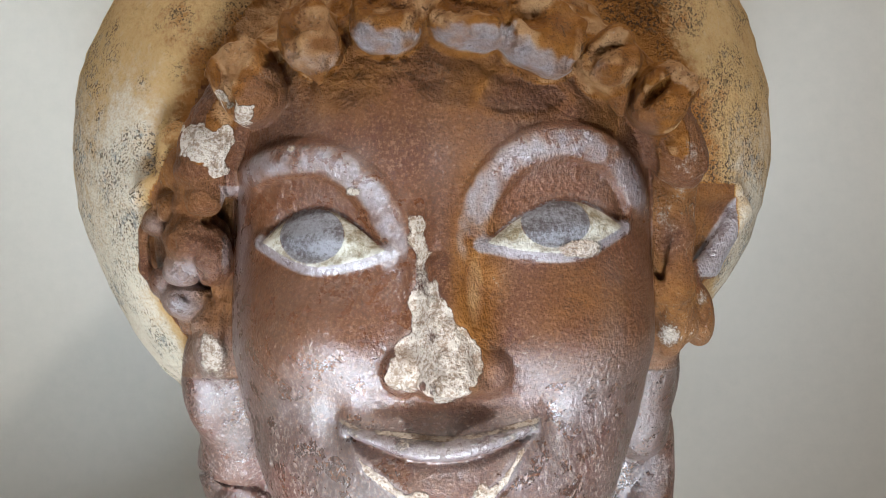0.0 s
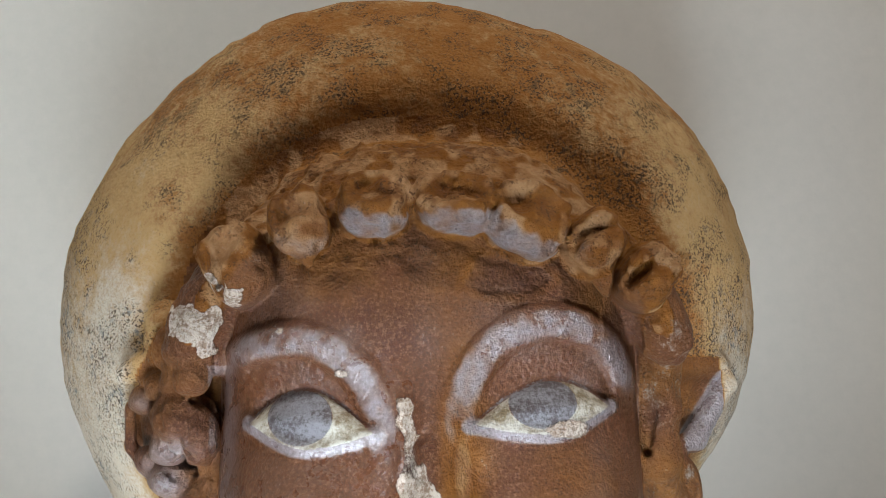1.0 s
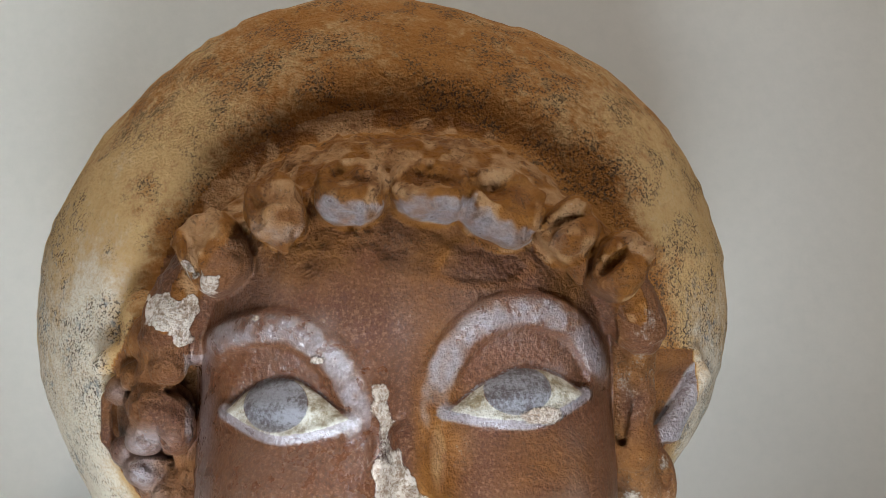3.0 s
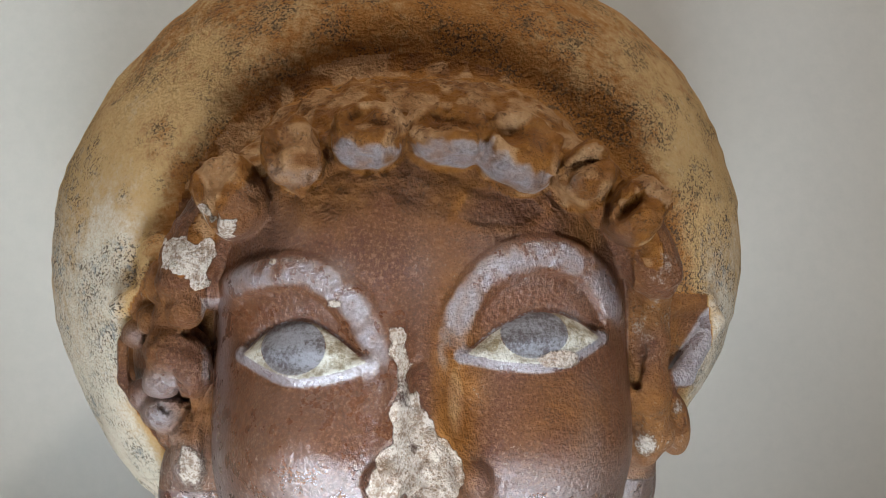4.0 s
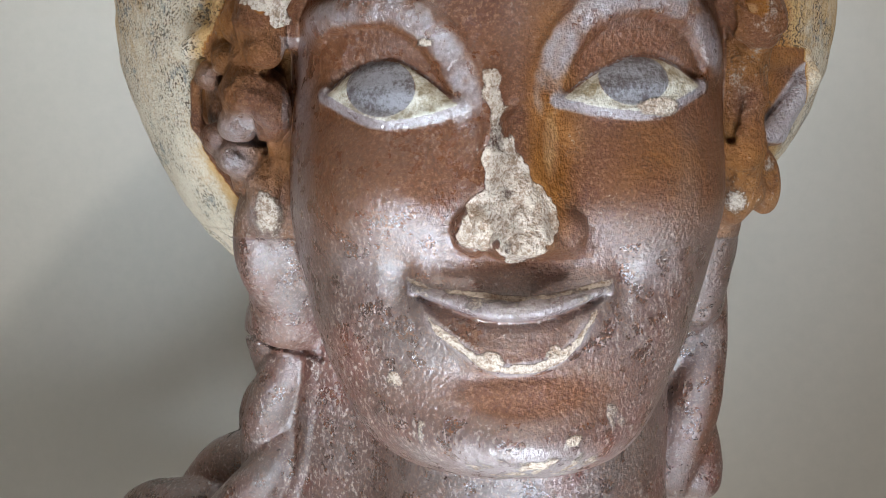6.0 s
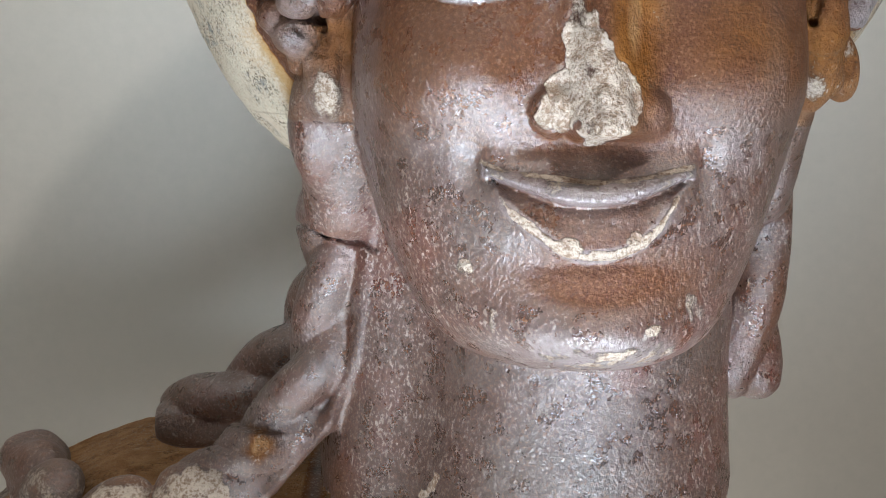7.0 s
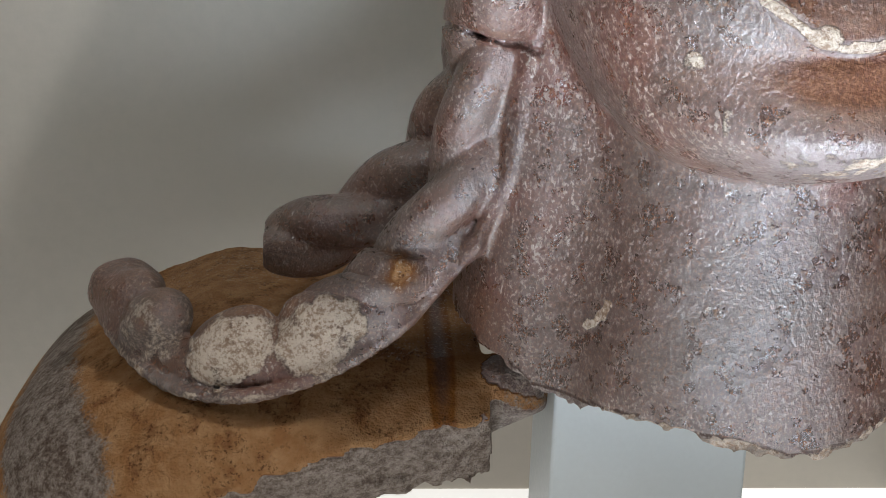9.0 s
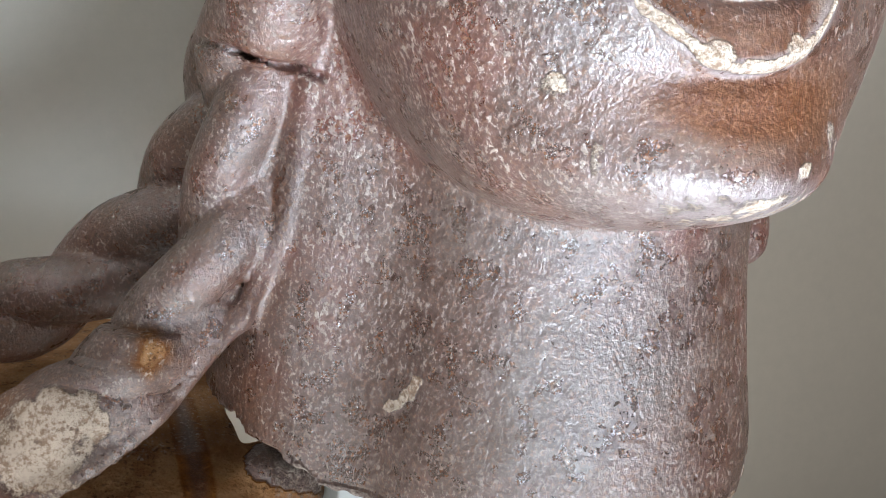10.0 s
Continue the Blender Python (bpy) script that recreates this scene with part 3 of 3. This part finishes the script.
    c.ball((99, 47, -28), (2.6, 3, 5), 1.2, (0, -12, 0), carve=True)
    c.ball((86, 50, -37), (6, 9, 9), 1.5)
    # crevices between the cheeks and the hair
    for p, q in zip(((-80, 24, 16), (-80, 30, 0), (-80, 34, -20)), ((-80, 30, 0), (-80, 34, -20), (-79, 40, -50))):
        c.rod(p, q, 2.6, 2.6, 3, carve=True)
    for p, q in zip(((79, 22, 34), (80, 28, 0), (81, 34, -22)), ((80, 28, 0), (81, 34, -22), (79, 44, -52))):
        c.rod(p, q, 2.2, 2.2, 3, carve=True)
    # crack and locks
    c.rod((-82, 58, -44), (-83, 78, -86), 15, 15, 5)
    c.rod((80, 62, -36), (80, 86, -80), 13, 12, 5)
    rope(c, [(-82, 74, -66), (-84, 86, -84), (-86, 92, -104), (-88, 93, -135), (-100, 91, -166), (-120, 90, -190), (-142, 90, -205)], 14, 84, 0.6, soft=1.2)
    rope(c, [(-77, 120, -92), (-84, 126, -116), (-97, 134, -148), (-117, 138, -169), (-141, 140, -184), (-159, 146, -190)], 15.5, 74, 2.0, soft=1.2)
    rope(c, [(80, 86, -50), (82, 95, -72), (80, 98, -102), (81, 98, -130), (80, 98, -156)], 13.5, 120, 0.3, end=0.95, soft=1.5)
    # ridge where the neck meets the lock
    for p, q in zip(RIDGE, RIDGE[1:]):
        c.rod(np.array(p) + (-6, 9, 3), np.array(q) + (-6, 9, 3), 6, 6, 3)
        c.rod(p, q, 2.8, 2.8, 4)
    # fired skin is never quite even
    s, x, y, z = c.part((-200, -60, -240), (200, 300, 200))
    hair = (ease(z, 40, 60) + 0.7 * ease(np.abs(x), 76, 84)) * ease(52 - y, 0, 10) * ease(112 - np.hypot(x, z - 4), 0, 8)
    for size, much, more in ((16, 0.45, 0.2), (6, 0.16, 0.9), (3, 0.10, 0.9)):
        for i in range(0, c.n[0], 40):
            part = (slice(i, i + 40), slice(None), slice(None))
            near = np.abs(c.f[part]) < 5
            xi, yi, zi = np.nonzero(near)
            px, py, pz = c.axes[0][xi + i], c.axes[1][yi], c.axes[2][zi]
            amount = much + more * hair[xi + i, yi, zi]
            c.f[xi + i, yi, zi] += (grit(px, py, pz, size) * amount).astype(np.float32)
    s, x, y, z = c.part((-110, 60, -104), (-70, 110, -90))
    d = np.abs(z + 97 + 0.28 * (x + 90) + 1.5 * grit(x, 0, z, 5)) - 1.1 + 0 * y
    c.carve(s, np.maximum(d, -2.2 - c.f[s]).astype(np.float32), 1.0)
    return c


HEM = [(-100, 84, -188), (-116, 80, -205), (-142, 75, -220), (-172, 78, -230), (-200, 93, -231), (-222, 121, -224), (-238, 160, -216)]
HEM_LINE = [(p[0], p[2]) for p in bend(HEM, 3)]


def mantle_shape(x, y, z):
    z = z + 0.28 * np.maximum(-190 - x, 0)
    return (np.abs((x + 150) / 140) ** 3 + np.abs((y - 195) / 132) ** 3 + np.abs((z + 300) / 84) ** 3) ** (1 / 3)


def shoulder_form():
    c = Clay((-300, 30, -345), (-48, 300, -175), 1.5)
    s, x, y, z = c.part((-400, -60, -400), (0, 400, 0))
    k = mantle_shape(x, y, z)
    d = (k - 1) * 100
    inner = (mantle_shape(x * 1.0, y - 14, z + 14) - 0.90) * 100
    d = np.maximum(d, -inner)
    rag = 2.0 * grit(x, y, z, 8) + 1.2 * grit(x, y, z, 3)
    d = np.maximum(d, (-238 - 0.60 * (-79 - x) - z - 1.9 * (y - 85)) * 0.45 + rag)
    d = np.maximum(d, (x + 79) + 0.5 * rag + 0.1 * (z + 240))
    d = np.maximum(d, (-258 + 0.35 * (z + 250) * (z < -250) - x) * 0.9 + 1.6 * rag - 0.25 * (y - 100))
    d = np.maximum(d, y - 232 + rag)
    c.join(s, d.astype(np.float32), 0)
    c.rod((-62, 114, -240), (-104, 112, -256), 11, 13, 3)
    c.ball((-70, 110, -237), (15, 13, 11), 3, power=3)
    rope(c, [(-112, 91, -182), (-122, 89, -193), (-134, 88, -201), (-148, 88, -207)], 13, 60, 1.9, soft=1.2)
    for p, r, yaw in (((-143, 85, -206), (20, 12, 12), -8), ((-176, 91, -214), (20, 12, 12), -14), ((-206, 112, -213), (18, 12, 12), -40), ((-217, 132, -211), (16, 12, 12), -55)):
        c.ball(p, r, 2, (0, -36, yaw))
    c.ball((-222, 144, -211), (13, 14, 11), 5, (0, 20, -40), power=3)
    core = bend([(-120, 86, -200), (-142, 84, -211), (-165, 86, -220), (-190, 97, -224), (-212, 120, -221), (-228, 154, -215)], 4)
    for a, b in zip(core, core[1:]):
        c.rod(a, b, 8.6, 8.6, 2)
    hem = bend(HEM, 5)
    for a, b in zip(hem, hem[1:]):
        c.rod(a + (0, -1, 0.5), b + (0, -1, 0.5), 2.4, 2.4, 2.5)
    return c


def lobe(x, z, cx, cz):
    """A leaning oval of bare clay on one bead of the braid."""
    a = 0.62
    u, w = (x - cx) * math.cos(a) + (z - cz) * math.sin(a), (z - cz) * math.cos(a) - (x - cx) * math.sin(a)
    return ease(1.3 - np.hypot(u / 18, w / 11) + 0.12 * grit(x, 0, z, 4), 0, 0.4)


def paint(v):
    """Two layers of worn paint and painted-in sheen, told from the place on the statue."""
    x, y, z = v.T
    front = ease(48 - y, 0, 14)
    n1, n2, n3 = grit(x, y, z, 14), grit(x, y, z, 5), grit(x, y, z, 2.4)
    hat_r = np.sqrt(((x + 10) / 149) ** 2 + ((y - 122) / 98) ** 2 + ((z - 39) / np.where(z > 39, 138, np.where(x < -9, 141, 128))) ** 2)
    ring = np.hypot(x, z - 4)
    on_hat = (ring > 99 + 2 * n1) & (hat_r > 0.90) & (z > -92) & (y > 30)
    on_hat &= (z > -22) | ((np.abs(hat_r - 1) < 0.06) & ((x < -88) | (x > 84)) & (y > 60))
    on_hat &= ~((x < -78) & (z < 34) & (z > -66) & (x > -122 + 0.5 * np.abs(z + 10)) & (y < 66) & (ring < 116))
    on_hat &= ~((x > 84) & (z < 20) & (y < 78) & (ring < 116))
    round_it = np.degrees(np.arctan2(np.abs(x + 9), z - 30))
    round_it = round_it - 16 * (x > -9)
    tan_coat = 0.08 + 0.24 * ease(round_it, 14, 56) + 0.48 * ease(round_it, 54, 94) + 0.16 * ease(round_it, 80, 125) * (x < 0) + 0.1 * ease(hat_r, 0.99, 1.03) + 0.1 * n1
    tan_coat = tan_coat * (0.2 + 0.8 * ease(ring, 106, 120))
    cream = np.where(on_hat, 0.13 + 0.87 * np.clip(tan_coat, 0, 1), 0)
    chip = ease(inside_of(x, z, SCAR) + 1.8 * n2 + 1.0 * grit(x, y, z, 2.2), -1, 1.5) * ease(8 - y, 0, 8) * (0.72 + 0.35 * n2)
    chip = np.maximum(chip, ease(np.maximum(inside_of(x, z, PATCH), inside_of(x, z, PATCH_TOP)) + 2.0 * n2 + 1.5 * n3, -1, 1.5) * (y < 45))
    chip = np.maximum(chip, bell(x, z, 47, -3, 8, 3.2) * 1.2 * front)
    chip = np.maximum(chip, bell(x, z, -29, 17, 3.5, 1.6) * front * (0.8 + 0.5 * n3))
    chip = np.maximum(chip, bell(x, z, -48, 32, 8, 2.5) * front * (0.5 + 0.6 * n3))
    # lime left in patches on chin, jaw and beside the nose; on the chin it also paints in sheen
    lime = 0.66 * bell(x, z, 6, -119, 28, 8) + 0.36 * bell(x, z, -36, -92, 8, 18) + 0.34 * bell(x, z, -14, -10, 5, 16) + 0.3 * bell(x, z, 34, -34, 10, 10) + 0.3 * bell(x, z, 38, -70, 10, 22) + 0.4 * bell(x, z, 36, -104, 14, 10)
    chip = np.maximum(chip, np.clip(lime * (0.8 + 0.5 * n2 + 0.5 * n3), 0, 0.75) * front)
    upper, lower = lips(x, z)
    d_low, t_low = along(x, z, LIP_LOW)
    d_top, t_top = along(x, z, LIP_TOP)
    mouth = front * (z < -52) * (y < 20)
    chip = np.maximum(chip, mouth * ease(0.5 + 1.6 * ease(-z, 64, 80) + 0.6 * n2 + 0.4 * n3 - d_low, 0, 1.2) * (0.9 + 0.4 * n2))
    chip = np.maximum(chip, mouth * ease(1.3 - d_top, 0, 1) * (0.62 + 0.4 * n2))
    chip = np.maximum(chip, mouth * bell(x, z, -8, -83, 5.5, 3.2) * (1 + 0.5 * n3) + mouth * bell(x, z, 11, -80, 4, 2.5) * (0.7 + 0.6 * n3))
    chip = np.maximum(chip, (bell(x, z, -39, -92, 3, 4.5) + bell(x, z, -30, -108, 1.6, 4.2) + bell(x, z, 18, -109, 4, 1.8)) * front * (0.75 + 0.65 * n3))
    d, _ = along(x, z, [(-51, -194), (-47, -188), (-45, -183)])
    chip = np.maximum(chip, ease(1.7 + 0.8 * n3 - d, 0, 1.2) * (y < 75) * (0.85 + 0.4 * n2))
    chip = np.maximum(chip, 0.75 * bell(x, z, 85, -37, 4.5, 7) * (y > 30) + 0.5 * bell(x, z, 99, -24, 4, 6) * (y > 30) + bell(x, z, -86, -42, 7, 10) * 0.8 * (y > 20))
    over = z - neck_edge(x)
    base = ease(3.2 + 2.0 * n3 - over, 0, 2.0) * (x > -74) * (y < 90) * (z < -190) * ease(x + 14 * n1, -64, -40)
    chip = np.maximum(chip, base * (0.8 + 0.4 * n2))
    chip = np.maximum(chip, np.where((x < -118) & (z < -186) & (y < 118), np.maximum(lobe(x, z, -143, -206), np.maximum(lobe(x, z, -176, -214), 0.6 * lobe(x, z, -207, -213))) * (0.70 + 0.2 * n2 + 0.1 * n3), 0))
    d, _ = along(x, z, HEM_LINE)
    chip = np.maximum(chip, ease(2.8 - d, 0, 1.6) * (0.52 + 0.2 * n2) * (y < 130) * (x < -128))
    mauve = 0
    for line in (BROW_L, BROW_R):
        d, t = along(x, z, line)
        fade = ease(t, 0, 0.1) * ease(1 - t, 0, 0.3) if line is BROW_L else ease(t, 0, 0.3) * ease(1 - t, 0, 0.1)
        mauve = np.maximum(mauve, ease(7.2 - d, 0, 4.5) * front * fade * (0.56 + 0.25 * n2 + 0.25 * n3))
    # highlight painted in lilac along the lower lids
    for lids in (LID_L, LID_R):
        d, _ = along(x, z, lids[1])
        mauve = np.maximum(mauve, ease(3.6 - d, 0, 2) * front)
    mauve = np.maximum(mauve, 0.7 * ease(3.6 - d_low, 0, 2) * ease(-z, 64, 76) * mouth)
    mauve = np.maximum(mauve, ease(upper, -0.6, 0.8) * mouth * 1.3)
    chip = np.maximum(chip, ease(upper, -0.4, 1.2) * mouth * (0.36 + 0.25 * n2))
    # cool sheen painted in lilac on chin and cheeks, over the crust there
    mauve = np.maximum(mauve, (0.95 * bell(x, z, 4, -119, 38, 11) + 0.45 * bell(x, z, -48, -54, 16, 20) + 0.4 * bell(x, z, 48, -54, 14, 18)) * front * (0.8 + 0.5 * n1))
    mauve = np.maximum(mauve, 0.5 * ease(-x, 58, 74) * (x > -79) * (z < 20) * (z > -80) * ease(30 - y, 0, 10))
    tress = ((x < -76) & (z < -70) & (z > -226) & (y > 62)) | ((x > 70) & (z < -50))
    mauve = np.maximum(mauve, np.where(tress, 0.12 + 0.3 * n1, 0))
    curl_sheen = 0
    hair = ease(np.hypot(x, z - 2), 78, 84) * (z > 14)
    for cx, cz, rx, rz, lean, tip in CURLS[1:6]:
        a = radians(lean)
        up, side = ((x - cx) * math.sin(a) + (z - cz) * math.cos(a)) / rz, ((x - cx) * math.cos(a) - (z - cz) * math.sin(a)) / rx
        # highlight painted in lilac on the lower lip of each curl
        lip = ease(-up + 0.15 * n3, 0.2, 0.45) * ease(1.25 - np.hypot(side, up), 0, 0.15) * ease(-y, 8, 13)
        curl_sheen = np.maximum(curl_sheen, lip * (0.62 + 0.35 * n2 + 0.2 * n3) * (0.5 if tip else 1.0))
        hair = np.maximum(hair, ease(1.3 - np.hypot(side, up), 0, 0.15) * ease(-y, -6, 2))
    mauve = np.maximum(mauve, curl_sheen)
    # lilac-grey sheen of the left hair and ear, put into the colour
    mauve = np.maximum(mauve, (0.8 * bell(x, z, -91, -10, 12, 7) + 0.7 * bell(x, z, -98, -23, 8, 7) + 0.6 * bell(x, z, -107, 6, 6, 6) + 0.6 * bell(x, z, -108, -16, 5, 8) + 0.6 * bell(x, z, -90, -46, 12, 16)) * (y > 8) * (0.8 + 0.5 * n1) )
    d, _ = along(x, z, [(118, 10), (103, -12)])
    mauve = np.maximum(mauve, ease(6.5 - d, 0, 2.5) * (y < 82) * (x > 98) * (z > -16))
    eyes = [almond(x, z, lids) for lids in (LID_L, LID_R)]
    sclera = np.maximum(ease(eyes[0], -0.3, 1.2), ease(eyes[1], -0.3, 1.2)) * front
    iris = np.maximum(ease(1 - np.hypot((x + 44) / 11.5, (z - 2.5) / 9.5), -0.1, 0.15), ease(1 - np.hypot((x - 38) / 12.0, (z - 6) / 8.5), -0.1, 0.15)) * sclera
    lash = np.maximum(ease(1.6 - np.abs(eyes[0]), 0, 1.2), ease(1.6 - np.abs(eyes[1]), 0, 1.2)) * front
    iris = np.maximum(iris, 0.5 * lash * (z > -2))
    iris = np.where(bell(x, z, 47, -3, 8, 3.2) > 0.5, 0, iris)
    ochre = ease(z, 8, 60) * 0.56 + 0.22 * bell(x, z, 2, -96, 36, 10) * front + 0.9 * bell(x, z, 10, -15, 10, 40) * front + 0.55 * bell(x, z, 48, -22, 26, 26) * front
    ochre = np.maximum(ochre, 0.6 * bell(x, z, 60, 45, 26, 22))
    ochre = np.maximum(ochre - 0.12 * ease(inside_of(x, z, FLAKE), -0.5, 1) * front, 0) + 0.1 * ease(2.2 - np.abs(inside_of(x, z, FLAKE) + 1.5), 0, 1.5) * front
    ochre = np.maximum(ochre, hair * (0.9 + 0.2 * n1 + 0.2 * n2))
    locks = (np.abs(x) > 77) & (y > 10) & (z > -52) & (z < 60)
    ochre = np.where(locks, 0.55 + 0.3 * n1, ochre)
    mantle = (z < -190) & (y > 40) & ((x < -82) | ((y > 88) & (z < -222)))
    wound = ease(-x + 8 * n1, 118, 150) * (z < -186) * (z > -232)
    mauve = mauve + (0.12 - mauve) * wound
    ochre = ochre + (0.35 + 0.3 * n1 - ochre) * wound
    bit = bell(x, z, -115, -182, 7, 7) * (y < 96) * (1 + 0.6 * n2)
    ochre = np.maximum(ochre, 1.2 * bit)
    mauve = mauve * (1 - np.clip(bit, 0, 1))
    skin_k = mantle_shape(x, y, z)
    outer = mantle & (np.abs(skin_k - 1) < 0.02)
    ochre = np.where(outer, 1.0, ochre)
    # dark stripe painted in for the shaded fold groove beside the neck
    ochre = ochre * (1 - 0.85 * bell(x, z, -97, -226, 3.5, 16) * outer)
    mauve = np.where(outer, 0, mauve)
    broken = np.where(mantle & (skin_k < 0.985), 1.0, 0) + np.where(outer, 1.3 * bell(x, z, -246, -264, 26, 22), 0)
    broken = np.where((over < 2.0) & (z < -190) & (x > -74), 0.5, broken)
    d, _ = along(x, z, [(p[0], p[2]) for p in RIDGE])
    broken = np.maximum(broken, 0.45 * ease(3.4 - d, 0, 3.4) * (0.6 + 0.6 * n2) * (y < 84) * (y > 40))
    crust = np.clip(0.15 + 0.85 * ease(-z, 20, 70) + 0.2 * n1, 0, 1.2) * (~on_hat) * np.clip(1 - 1.1 * bell(x, z, 2, -95, 36, 12), 0, 1) * (1 - 0.6 * ease(lower, -1, 2) * mouth)
    crust = crust * np.where(outer, 0.15, 1) * (1 - 0.8 * bell(x, z, 0, -53, 30, 8) * front)
    broken = np.maximum(broken, 0.4 * (x > 78) * (x < 94) * ease(z, -12, -4) * ease(40 - z, 0, 8) * (y < 52))
    crust = np.where(tress, 0.75 + 0.3 * n1, crust)
    a = np.stack([cream, chip, mauve, iris], 1)
    b = np.stack([sclera * (1 - iris), ochre, broken, crust], 1)
    return np.clip(a, 0, 1), np.clip(b, 0, 1)


def statue():
    verts, quads = [], []
    count = 0
    for form in (head_form(), shoulder_form()):
        v, q = form.skin()
        verts.append(v)
        quads.append(q + count)
        count += len(v)
    v, q = np.concatenate(verts), np.concatenate(quads)
    a, b = paint(v)
    me = bpy.data.meshes.new("statue_head")
    me.vertices.add(len(v))
    me.vertices.foreach_set("co", (v * 0.001 + (0, 0, EYE_Z)).astype(np.float32).ravel())
    me.loops.add(q.size)
    me.loops.foreach_set("vertex_index", q.astype(np.int32).ravel())
    me.polygons.add(len(q))
    me.polygons.foreach_set("loop_start", np.arange(0, q.size, 4, dtype=np.int32))
    me.polygons.foreach_set("use_smooth", np.ones(len(q), bool))
    for name, layer in (("paint_a", a), ("paint_b", b)):
        me.attributes.new(name, "FLOAT_COLOR", "POINT").data.foreach_set("color", layer.astype(np.float32).ravel())
    me.update(calc_edges=True)
    me.validate()
    me.materials.append(TERRACOTTA)
    ob = new("statue_head", me)
    return tagged(ob, "worn brown terracotta head with cream hat, curls and braids", "statue")


statue()
